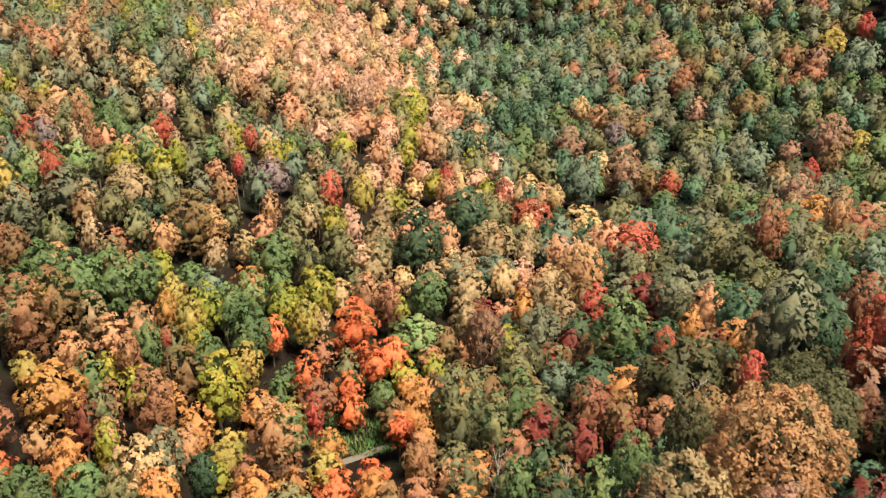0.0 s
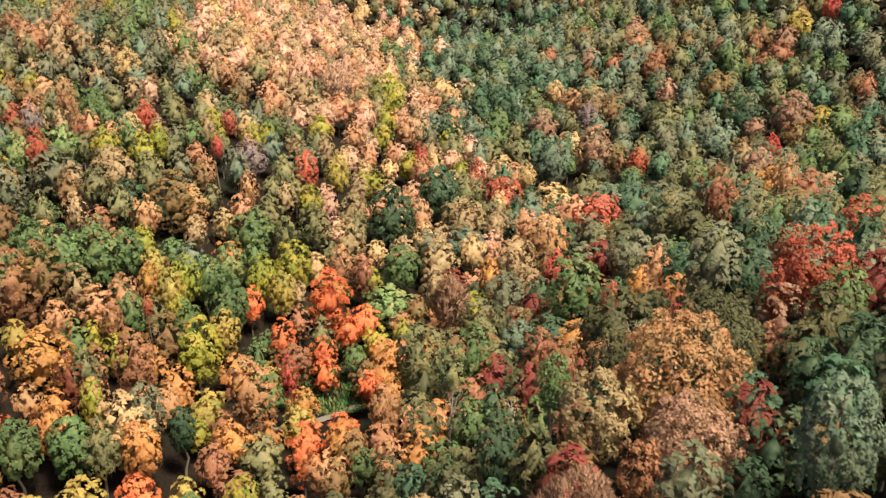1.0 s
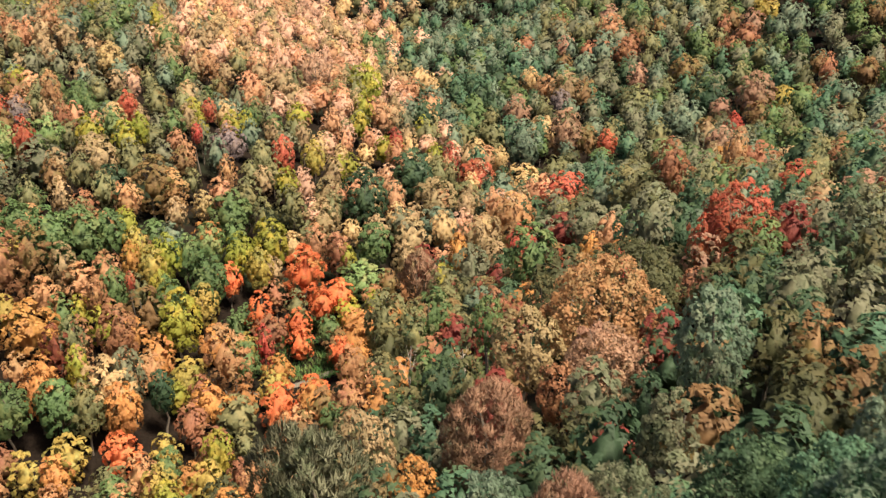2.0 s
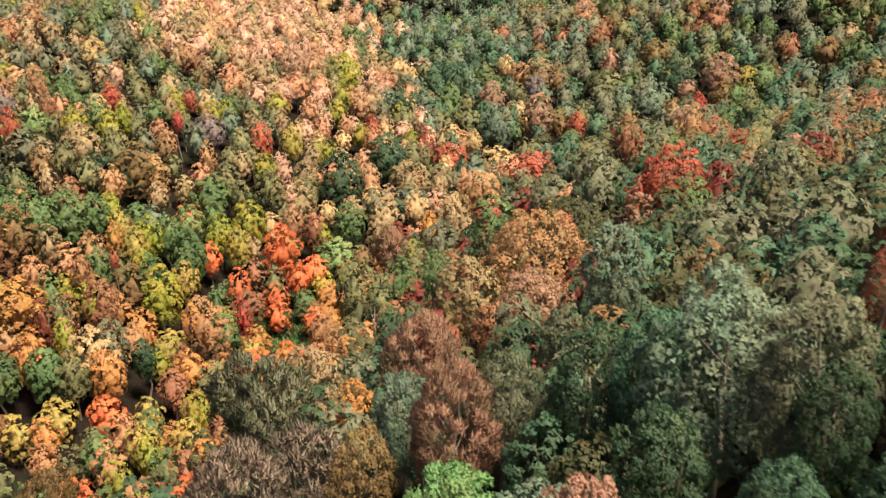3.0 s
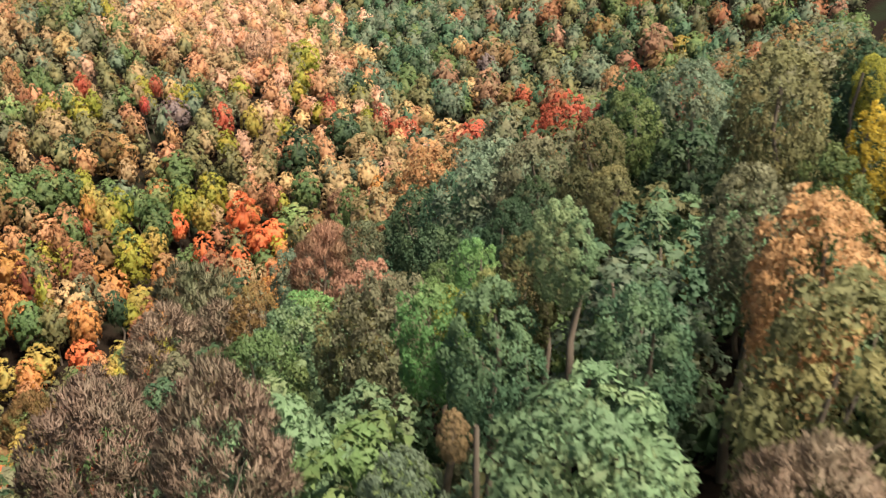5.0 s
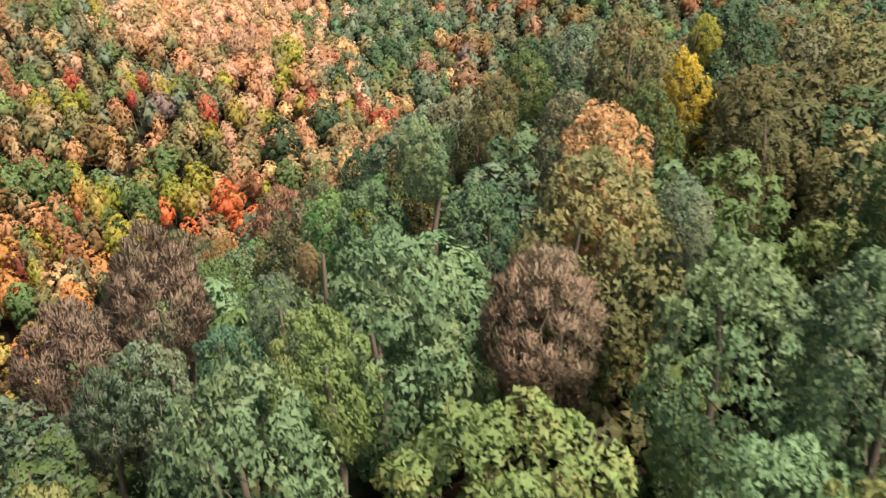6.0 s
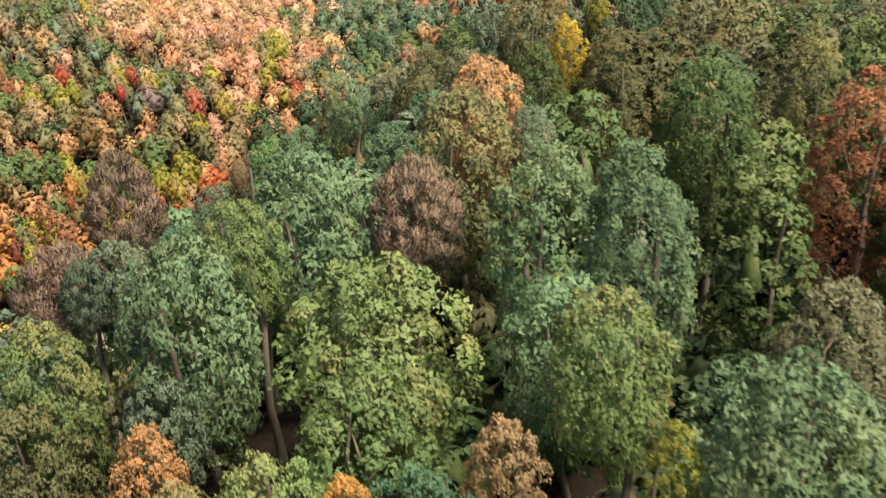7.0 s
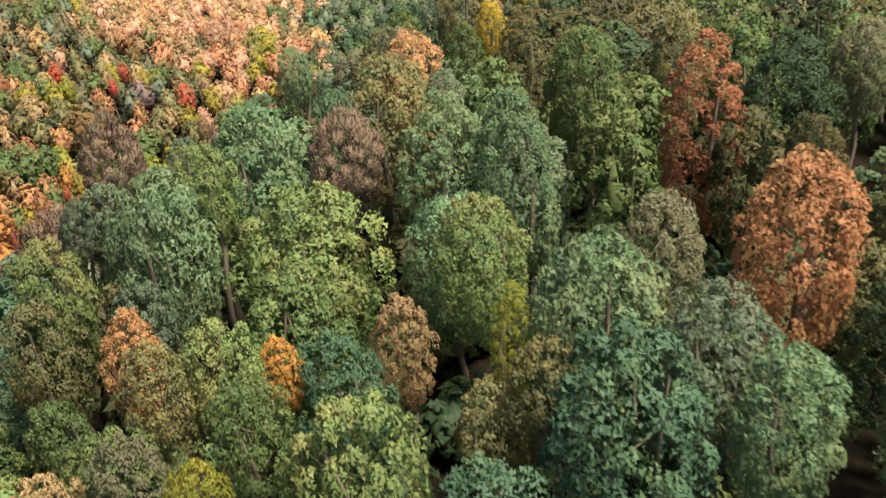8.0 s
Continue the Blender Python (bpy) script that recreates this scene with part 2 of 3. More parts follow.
def mesh_of(name, points, faces, tones=None, normals=None):
    """A mesh from arrays; a face whose last corner repeats its first is a triangle."""
    mesh = bpy.data.meshes.new(name)
    three = faces[:, 3] == faces[:, 0]
    sizes = np.where(three, 3, 4)
    corners = faces.ravel()[np.stack([np.ones_like(three), np.ones_like(three), np.ones_like(three), ~three], 1).astype(bool).ravel()]
    mesh.vertices.add(len(points))
    mesh.vertices.foreach_set("co", points.astype(np.float32).ravel())
    mesh.loops.add(len(corners))
    mesh.loops.foreach_set("vertex_index", corners.astype(np.int32))
    mesh.polygons.add(len(faces))
    mesh.polygons.foreach_set("loop_start", np.r_[0, np.cumsum(sizes)[:-1]].astype(np.int32))
    if tones is not None:
        mesh.polygons.foreach_set("material_index", tones.astype(np.int32))
    mesh.update(calc_edges=True)
    mesh.shade_smooth()
    if normals is not None:
        mesh.normals_split_custom_set_from_vertices(normals.astype(np.float32))
    return mesh


def stem_geometry(rng, path, thick, thin, sides):
    """A tapered, slightly crooked stem along a list of points."""
    path = np.array(path, float)
    points, faces = [], []
    for k, p in enumerate(path):
        r = thick + (thin - thick) * k / (len(path) - 1)
        a = np.arange(sides) * 2 * np.pi / sides
        points.append(np.stack([p[0] + r * np.cos(a), p[1] + r * np.sin(a), np.full(sides, p[2])], 1))
    for k in range(len(path) - 1):
        for j in range(sides):
            n = (j + 1) % sides
            faces.append([k * sides + j, k * sides + n, (k + 1) * sides + n, (k + 1) * sides + j])
    return np.concatenate(points), np.array(faces)


# shape: the crown's height over its width, the least share of the tree's height that it takes up, the most times its width
SHAPES = {"round": (1.25, 0.72, 1.8), "oval": (1.5, 0.76, 2.2), "tall": (2.0, 0.8, 3.0), "twiggy": (1.2, 0.66, 1.45)}
# fine to far crowns: boughs, sprays on each, size of a spray, fineness of the mass inside, how many different ones, how full it is
GRADES = {
    "fine": (74, 122, 0.025, 1, 4, 0.1),
    "middle": (52, 60, 0.042, 1, 4, 0.35),
    "coarse": (42, 36, 0.06, 1, 4, 0.68),
    "wood": (32, 24, 0.074, 1, 6, 0.68),
    "far": (28, 17, 0.084, 1, 8, 0.84),
    "dim": (22, 13, 0.1, 1, 8, 0.9),
}
# twiggy or not, height over width, how the top closes
FAMILIES = {"dome": (False, 1.1, (2.2, 0.5)), "egg": (False, 1.35, (2.1, 0.55)), "slim": (False, 1.9, (2.4, 0.55)), "twigs": (True, 1.2, (2.0, 0.55))}
FAMILY = {"round": "dome", "oval": "egg", "tall": "slim", "twiggy": "twigs"}
rng = np.random.default_rng(7)
CROWNS = {}
for grade, (lobes, leaves, leaf, body, many, inner) in GRADES.items():
    for family, (twiggy, aspect, point) in FAMILIES.items():
        CROWNS[grade, family] = []
        for k in range(many if family != "twigs" else 2):
            ragged = {"fine": 0.32, "middle": 0.22, "coarse": 0.12, "wood": 0.12}.get(grade, 0.085)
            points, faces, normals = crown_geometry(rng, lobes, int(leaves * (1.7 if twiggy else 1)), leaf * (1.25 if twiggy else 1), twiggy, aspect, body, inner, point, ragged)
            points = points * (1, 1, 1 / aspect)
            mesh = None
            if grade not in ("wood", "far", "dim"):
                mesh = mesh_of("crown", points, faces, normals=normals)
                mesh.materials.append(LEAVES["green"])
            CROWNS[grade, family].append((mesh, (points, faces, normals)))

TRUNKS, BOUGHS = [], []
for k in range(4):
    bend = rng.normal(0, 0.02, (7, 2)).cumsum(0)
    path = [(bend[j][0] - bend[0][0], bend[j][1] - bend[0][1], j / 6) for j in range(7)]
    mesh = mesh_of("trunk", *stem_geometry(rng, path, 0.022, 0.006, 9))
    mesh.materials.append(BARK)
    TRUNKS.append(mesh)
for k in range(5):
    path = [(0.13 * j + rng.normal(0, 0.012), rng.normal(0, 0.02) * j, 0.1 * j + 0.02 * j * j) for j in range(5)]
    mesh = mesh_of("limb", *stem_geometry(rng, path, 0.014, 0.003, 6))
    mesh.materials.append(BARK)
    BOUGHS.append(mesh)

LABELS = {
    "round": "{} broadleaf tree with a broad domed crown",
    "oval": "{} broadleaf tree with an egg-shaped crown",
    "tall": "{} broadleaf tree with a tall narrow crown",
    "twiggy": "{} half-bare tree with a haze of fine twigs",
}
planted = []
# dead trees: x, y, height, lean
SNAGS = [(38.6, 124.6, 15, 0.12), (21.0, 115.9, 12, -0.1), (10.3, 123.6, 17, 0.02), (16.4, -24.6, 13, 0.06), (20.2, -30.2, 12, -0.08)]


def stature(x, y, wide, shape, less=0.0):
    """Height of a tree and of its crown."""
    vary = 1.6 * math.sin(x * 1.7 + y * 2.3) + 0.9 * math.sin(x * 0.6 - y * 1.1)
    high = TREE_HEIGHT + vary * (1.1 if y < 200 else 1.6) + (1.2 if shape == "tall" else 0) + 0.12 * (wide - 6) - less
    ratio, least, most = SHAPES[shape]
    return high, min(max(wide * ratio, high * least), wide * most, high * 0.9)


def tree(tone, shape, x, y, wide, listed=True, tops=None):
    ground = float(land(x, y))
    high, deep = stature(x, y, wide, shape, 0 if listed else 4.0 if y < -25 else 5.5)
    if tops is not None:
        high = TREE_HEIGHT + tops
        ratio, least, most = SHAPES[shape]
        deep = min(max(wide * ratio, high * least), wide * most, high * 0.9)
    top = new(("green_" if "green" in tone or tone in ("olive", "sage", "lime", "dark_olive", "grey_olive") else "autumn_") + shape + "_tree")
    top.location = (x, y, ground - 0.2)
    said = tone.replace("_", " ") if tone != "bare_brown" else "brown"
    tagged(top, LABELS[shape].format(said), "tree", "autumn trees on the hillside")
    fine = listed and (y < 34 or (wide > 9.5 and y < 112)) or -95 < y < -55
    grade = "fine" if fine else "middle" if y < 120 else "coarse"
    turn = random.uniform(0, 6.283)
    crown = new("crown", random.choice(CROWNS[grade, FAMILY[shape]])[0])
    crown.material_slots[0].link = "OBJECT"
    crown.material_slots[0].material = LEAVES[tone]
    crown.parent = top
    crown.location, crown.rotation_euler, crown.scale = (0, 0, high - deep), (random.uniform(-0.06, 0.06), random.uniform(-0.06, 0.06), turn), (wide, wide, deep)
    trunk = new("trunk", random.choice(TRUNKS))
    trunk.parent = top
    trunk.rotation_euler, trunk.scale = (0, 0, turn), (high * 0.8, high * 0.8, (high - deep * 0.25))
    if fine:
        for k in range(4):
            limb = new("limb", BOUGHS[k])
            limb.parent = top
            limb.location = (0, 0, high - deep * (0.85 - 0.14 * k))
            limb.rotation_euler, limb.scale = (0, 0, turn + 1.7 * k), (wide * 0.62,) * 3
    return top


def plant(tone, shape, places):
    """Places: x, y, width of the crown and how much it tops the wood round it."""
    for x, y, wide, *tops in places:
        planted.append((tone, shape, x, y, wide, True, *tops))


plant("amber", "oval", [
    (32.3, -63.2, 3.5, -1.8),
])
plant("amber", "round", [
    (68.1, -67, 6.6, 1.8), (37.8, 87.9, 14.9, 4.4), (-1.7, 140.8, 6.5, 0.8), (37.8, 232.9, 12.8, 3.7),
])
plant("amber", "tall", [
    (-30, 153.4, 10.1, 7), (-59.3, 224.5, 8.6, 0),
])
plant("bare_brown", "twiggy", [
    (44.9, -48.7, 5.2, -0.9), (27.4, -42.2, 5.3, 3), (11.8, -16.9, 9.9, 3), (3.5, 6.5, 8.8, 0.6), (4.7, 25, 11, 3), (10.1, 34, 8.5, -1.3),
])
plant("blue_green", "round", [
    (57.6, -75.9, 7.8, -0.9), (44.1, -66.5, 5.3, -3.6), (31.3, -46.6, 3.1, -1.7), (43.2, -34.5, 4.7, -2.4), (37.4, -32.9, 4.6, -0.7), (38.7, -4.6, 4.1, -2.2),
    (37.4, 16.4, 6, 0.3), (60.3, 170.4, 9.5, 0.2),
])
plant("bright_green", "round", [
    (34.5, -29.4, 3.7, 0), (37.5, -14.6, 3.1, -0.9), (22.8, 12.1, 7.4, -2.9),
])
plant("bright_yellow", "oval", [
    (58.1, -23.7, 3.4, -0.5),
])
plant("brown", "oval", [
    (-97.1, 194, 8.2, 0),
])
plant("brown", "round", [
    (15.9, 21.4, 6, 0), (127.9, 400.4, 14.9, 1.5),
])
plant("brown", "tall", [
    (-53.1, 171.2, 10, 0), (-81.1, 177.3, 10, 4.3), (-64.9, 222.3, 13, 3.4),
])
plant("brown", "twiggy", [
    (-39.9, 81.8, 11, 3),
])
plant("cream", "oval", [
    (-51.1, 135.3, 10.9, 1.7), (-51.9, 225.7, 6.1, -4.9),
])
plant("cream", "round", [
    (-88.1, 266.1, 7.6, -2), (47.4, 297.7, 15, 0.9), (38.9, 316.4, 6.4, 0), (-106.7, 322.2, 10.8, -0), (59.6, 358.1, 13.3, 0), (59.8, 426.3, 9.3, 0),
])
plant("dark_green", "oval", [
    (76, -46.2, 7.4, 0), (-7.5, 247.7, 14.6, 5.7), (128.4, 355.5, 15, 3),
])
# Some are plain greens, coloured darker for the dim right-hand side.
plant("dark_green", "round", [
    (65.4, -11.5, 8.1, 0.3), (40.3, -11.1, 3.8, -0.3), (43.4, 1.3, 4.4, -2.2), (52.1, 1.7, 7.4, 1.6), (35.8, 5.4, 6.1, -2.5), (34.1, 20.7, 7.4, 0.8),
    (58.9, 128.5, 8, 1.3), (-40.6, 137, 5.5, 0), (73.1, 164.5, 12.3, 0), (-76.3, 223.6, 9.3, -3.9), (7.1, 277, 15, 3.8),
])
# Olives whose colour is darkened for the dim right-hand side.
plant("dark_olive", "round", [
    (72.3, -59.5, 3.5, 0.4), (39.3, -28.3, 3.4, 0), (40.7, -27.5, 2.3, 0), (45.7, -9.6, 5.1, -1.3), (44.5, 96.8, 14.5, 3.8), (31.3, 98, 5.6, 3.6),
    (39.7, 133.6, 14, 1.4),
])
plant("dusty_pink", "twiggy", [
    (-36.7, 363.1, 13.6, 7), (-52.9, 439.4, 15, -5),
])
plant("gold", "oval", [
    (41.1, -66.6, 2.2, -2.8), (-64, 133.2, 6.9, 0), (-74.2, 154.4, 11.8, -1.3), (-21.6, 162.7, 7.2, -5), (-61, 186.8, 5.2, 0), (21.6, 217.6, 6.5, 0),
])
plant("gold", "round", [
    (13, 49.6, 4.7, -4.4), (-46, 130.4, 7.8, 0), (-32.1, 140.7, 7.7, -3.5), (48.8, 164.2, 4.6, 0), (110.2, 265.2, 12.5, 0),
])
plant("green", "oval", [
    (55.1, -25.6, 4.5, -1.4), (14, 148.2, 8.7, 3.9),
])
plant("green", "round", [
    (40.3, -72.5, 4.5, -0.3), (28.3, -65.2, 3.7, -4.8), (41.4, -62.2, 7.5, -2.2), (61.9, -45.7, 6, 1), (22.8, -11.4, 6.3, 0), (35.3, -9.8, 3, -2),
    (50.1, -2.1, 4, 1.5), (22.4, 87.2, 4.4, 2.5), (-67.2, 126.9, 8.8, 0), (-58.7, 129, 9, 0), (37.8, 173.3, 13.5, 6), (-61.1, 174.3, 6.5, 0),
    (-48.5, 175.8, 7.2, 2), (-79.5, 185.3, 11.6, 3.4), (-42.1, 188.4, 10.4, 3.6), (-88.8, 190.2, 9.3, 0), (-74.5, 191.6, 13.2, 1.2), (-69.1, 195.8, 9.6, 0),
    (-49.7, 196.7, 8.1, 0), (-44.3, 224.2, 12.4, -1.6), (-3.2, 225.4, 10.7, 0), (139.6, 418.1, 11.2, 0), (123.9, 502.4, 15, 3),
])
plant("grey_green", "round", [
    (62, -74.1, 5.9, -1), (32, -58.5, 3.7, -3.2), (27.7, -46.2, 4.2, -0.9), (33.5, -45.5, 2.5, -0.8), (52.2, -43.7, 2.8, -1.5), (54.8, -0.6, 5.9, 1.5),
    (41.4, 12.2, 11, 0.3), (42.5, 17.9, 7, 1), (19.6, 31, 6.2, 1.3), (42.5, 54, 7.2, 3.3), (25.5, 168.5, 9, -5), (15.5, 246.1, 12, -2.9),
    (49, 324.8, 15, 7), (111.5, 337.1, 12.9, 0),
])
plant("grey_green", "twiggy", [
    (25.6, -46.9, 3.4, -1.1),
])
plant("grey_olive", "oval", [
    (-103.4, 213.7, 11.2, 0), (-98, 228, 13.2, -1),
])
plant("grey_olive", "round", [
    (35.5, -76, 3.6, 0), (62.7, -60.6, 5.1, -3.1), (81.7, -45.5, 4.3, 0), (49.1, -30.6, 4.2, 0.4), (32, -18.7, 5.6, 0.1), (32.9, -14.2, 4.9, -0.6),
    (43.9, 5.4, 7.5, 0.8), (27.8, 24.4, 6, 0.5), (34.8, 40.1, 4.6, -1.6), (73.7, 90.9, 9.1, 0), (53.9, 131.2, 11, 7), (-47.2, 138.6, 7.1, 2.8),
    (53.6, 197.4, 10.9, 0), (24.5, 202.8, 11.5, 0),
])
plant("grey_olive", "twiggy", [
    (3.7, 49.6, 9.4, 1.8), (0.8, 53.5, 8.7, 4.5),
])
plant("lime", "oval", [
    (-58.7, 140.3, 5, 0), (-44, 166.1, 10.5, 5.7),
])
plant("lime", "round", [
    (38.5, -78.2, 3, 0), (36.1, -18.7, 2.3, -2.7), (62.3, -13.2, 2.3, -0.2), (-52, 179.6, 6.1, 0), (-54.1, 193.6, 8, 0), (-38, 204.3, 8.4, 0),
    (-31.2, 213.9, 11.5, 0.5), (-76.6, 254.4, 6, 0), (-52.3, 272.9, 8.5, 0), (-16.9, 378.4, 15, 7),
])
plant("lime", "tall", [
    (53, -69.8, 2.3, -1.3),
])
plant("maroon", "oval", [
    (49.7, 10.7, 2.5, -0.8),
])
plant("maroon", "tall", [
    (-65.1, 147, 5.7, 0),
])
plant("olive", "oval", [
    (69.8, -40.2, 4.6, 0), (-63, 149.8, 5.8, 0), (-28.1, 234.6, 9.4, 0),
])
plant("olive", "round", [
    (54.2, -73.1, 3.8, -2.5), (51.5, -71.5, 3.9, -5), (35.1, -67.8, 4, -1.2), (26.5, -60, 4.9, -1.1), (48.1, -43.5, 7.7, 0.3), (29.8, -16.8, 5.4, -0),
    (46.6, -13.2, 3, -1.3), (56.9, -12.9, 6.4, 2.4), (47.3, -5.4, 3.7, 0.9), (-53, 128.7, 6.8, 0), (4, 158.6, 10.3, 5.9), (17.3, 184, 8.1, 0),
    (71.1, 192.9, 9.4, -5), (68.8, 211.7, 15, 1), (25.6, 276.8, 11.6, -3.7), (98.8, 364.6, 15, 4.1),
])
plant("olive", "tall", [
    (59.4, -31.1, 4.6, -0.4), (10.9, 142.6, 7.4, 2.7), (-35, 225, 7.3, 0),
])
plant("orange", "tall", [
    (-29, 184.8, 7.9, 0), (-20.8, 202.3, 11.3, 2.7),
])
plant("peach", "oval", [
    (95.3, 217.7, 6.5, 5.3),
])
plant("peach", "round", [
    (49.9, -35.2, 5.6, 0.4),
])
plant("purple_grey", "round", [
    (-115, 258.1, 7.2, 0), (-50.6, 258.8, 10, 0), (70.2, 390.4, 10, 0),
])
plant("red", "oval", [
    (-57.7, 175.4, 2.6, 0), (-102.3, 231.3, 6.6, 4), (-120.1, 259, 6.7, 0), (81.3, 326.7, 7.8, -1.1),
])
plant("red", "round", [
    (64.4, 116, 11, 3.6), (59.6, 116.2, 5.8, 0), (46.4, 120.1, 4.2, -0.6), (41.7, 154.2, 4.3, 0), (38.1, 207.2, 7.9, 0), (-59.3, 254.6, 3.8, 0),
    (55.9, 254.6, 13.8, 0), (-33.3, 257.3, 7.4, 2.3), (-86.4, 274.8, 6.4, -0.2), (-61.2, 279.4, 4.8, 0), (28.6, 297.3, 14.1, 1), (-0.3, 306.2, 6.1, -0.1),
    (124.8, 311.6, 6.9, 0), (190.1, 446.4, 9.3, 0),
])
plant("red", "tall", [
    (94.1, 165.5, 9.6, -4), (-25.3, 170.1, 4.3, 0), (20.5, 311.8, 5.9, 0),
])
plant("rosy_brown", "oval", [
    (67.5, 343.3, 15, 5.8), (49.5, 376.3, 12, 4.7),
])
plant("rosy_brown", "round", [
    (30.1, -1.8, 6.8, -0.6), (35.6, 70.3, 9.9, -2.2), (35, 76.2, 7.7, -3.1), (115.2, 293.7, 11.4, 0), (141.2, 340.9, 15, 6.6),
])
plant("rosy_brown", "twiggy", [
    (23.6, 22.3, 8.2, 1.9), (20.7, 55.1, 10.1, 0.4), (10.7, 195, 9.8, 3.4),
])
plant("rust", "oval", [
    (26.3, 137.1, 6.8, 0), (-54.2, 154.4, 9.4, 4.9), (-63.6, 169.4, 5.2, 0), (76.5, 209.2, 9, 5.2),
])
plant("rust", "round", [
    (30.1, 69.1, 5.5, -3.9), (69.8, 141.6, 6.9, 0), (102.2, 217.1, 13, -0.6), (-100.5, 255.4, 5.5, 0), (-157.7, 349.3, 9.9, 0), (108.5, 444.5, 12.7, 0),
])
plant("rust", "tall", [
    (68.7, -49.2, 6.2, 1.7), (-83.7, 168.6, 10.6, 7), (-12.9, 215.5, 6, 0),
])
plant("sage", "oval", [
    (55.8, -55.4, 6, 2), (51.4, -52.6, 6.4, 0.8),
])
plant("sage", "round", [
    (63.8, -77.3, 5.1, -2.1), (57.2, -71, 6.7, 0.7), (33.2, -54.3, 7.2, 1.4), (38.4, -46.8, 8.1, 0.4), (40.5, -32.1, 2.9, 2), (23.4, 0.5, 7.5, -1.5),
])
plant("salmon", "oval", [
    (-64.9, 179.4, 7.8, 0), (-47.1, 240, 5.3, 0), (107.6, 486.9, 15, 2.4),
])
plant("salmon", "round", [
    (56.4, 179.3, 7.3, 0), (-106.8, 266.1, 6.8, 6.7), (0.8, 293.5, 7.8, 0), (-75.1, 338.8, 10.6, 0.3), (-142.4, 359.9, 8.9, 0), (65.9, 413.1, 10.5, 0),
])
plant("salmon", "tall", [
    (-70.2, 176.8, 9, -3), (-19.6, 218.4, 7.5, 0),
])
plant("tan", "oval", [
    (47.4, -64.3, 3.4, -3.7), (40.1, -21, 1.9, -3.3), (5.8, 214.7, 6.8, 0), (-18.7, 232.1, 10.9, 0), (7.3, 232.3, 11.4, 0), (-18.5, 247.2, 9.8, 0),
])
plant("tan", "round", [
    (32.3, -77.5, 3.7, 0), (35.1, -45.6, 1, 0), (6.8, 59.2, 7.5, 1), (27.2, 82.3, 8.8, -0.1), (27.7, 219, 10.8, 3.9), (-83, 232.9, 12.5, 0.3),
    (14.1, 262.6, 14.3, 0), (74.3, 405.2, 15, 3.1),
])
plant("tan", "tall", [
    (-74.1, 178.8, 7.8, 0),
])
plant("yellow", "oval", [
    (-42.6, 181.1, 7.7, 0), (-56.4, 187.7, 7.5, 0), (-61.4, 192.8, 6.6, 0),
])
plant("yellow", "round", [
    (-39.4, 150, 7.8, -5), (-32.1, 201, 7, 0), (-25.3, 267.1, 7.6, 0), (153, 341.2, 13.5, -2), (175.5, 444.9, 13.5, -0.8),
])
plant("yellow_green", "oval", [
    (-5.2, 208, 13.3, -4),
])
plant("yellow_green", "round", [
    (44.7, -75.5, 6.2, -0.1), (38.1, -67.1, 4.3, -0.7), (52.5, -63, 5.1, 0), (26.9, -57.1, 5.1, 1), (42.5, -56.2, 8.9, -1.3), (36, -51.4, 4, 0.4),
    (38.5, -19, 2.9, -2.8), (-46, 204.1, 8.8, 0), (-110.2, 233.6, 8.5, 0), (-100.7, 243.2, 9.4, 0), (87.7, 541.6, 15, 3),
])

# The rest of the wood, sown between them: tones by stand (how likely each is).
# Sun and haze lighten the left slopes' tones; dimness darkens those on the right.
STANDS = {
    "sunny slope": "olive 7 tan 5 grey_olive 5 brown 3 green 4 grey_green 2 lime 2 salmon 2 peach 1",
    "sun-paled slope": "dusty_pink 8 tan 4 salmon 2 cream 4 olive 3 peach 2",
    "sun-lightened slope": "tan 5 cream 5 olive 4 lime 2 dusty_pink 4 salmon 2 grey_olive 1 peach 3",
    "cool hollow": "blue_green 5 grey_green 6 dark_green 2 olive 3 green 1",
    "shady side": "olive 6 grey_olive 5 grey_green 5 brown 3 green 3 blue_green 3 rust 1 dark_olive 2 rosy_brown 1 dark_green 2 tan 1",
    "valley floor": "olive 3 amber 3 gold 3 green 3 lime 2 rust 3 brown 2 yellow 3 orange 3",
    "valley side": "rust 3 maroon 3 olive 3 dark_olive 4 dark_green 3 brown 4 green 2 gold 1 rosy_brown 1",
    "dimmed shoulder": "brown 3 dark_olive 6 dark_green 6 blue_green 3 grey_olive 3 maroon 1",
    "dimmed spur": "dark_green 4 dark_olive 4 green 3 grey_olive 2 olive 2 sage 1",
    "spur": "sage 6 olive 2 blue_green 4 grey_green 3 green 4 yellow_green 1 dark_green 2",
}
STANDS = {name: [tone for tone, n in zip(text.split()[::2], text.split()[1::2]) for _ in range(int(n))] for name, text in STANDS.items()}


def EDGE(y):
    """Where the slope's tones, lightened for sun, give way to the shady hollow."""
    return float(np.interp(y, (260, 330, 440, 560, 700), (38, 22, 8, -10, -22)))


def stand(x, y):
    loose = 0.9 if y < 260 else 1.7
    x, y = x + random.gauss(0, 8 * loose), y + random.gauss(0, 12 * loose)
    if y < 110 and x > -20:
        return "dimmed spur" if y < 30 and x > 60 else "spur" if y < 0 else "dimmed shoulder"
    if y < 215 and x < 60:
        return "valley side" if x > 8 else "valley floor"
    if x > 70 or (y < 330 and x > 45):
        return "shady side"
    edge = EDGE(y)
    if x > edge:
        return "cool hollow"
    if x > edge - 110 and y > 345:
        return "sun-paled slope"
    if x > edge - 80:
        return "sun-lightened slope"
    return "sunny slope"


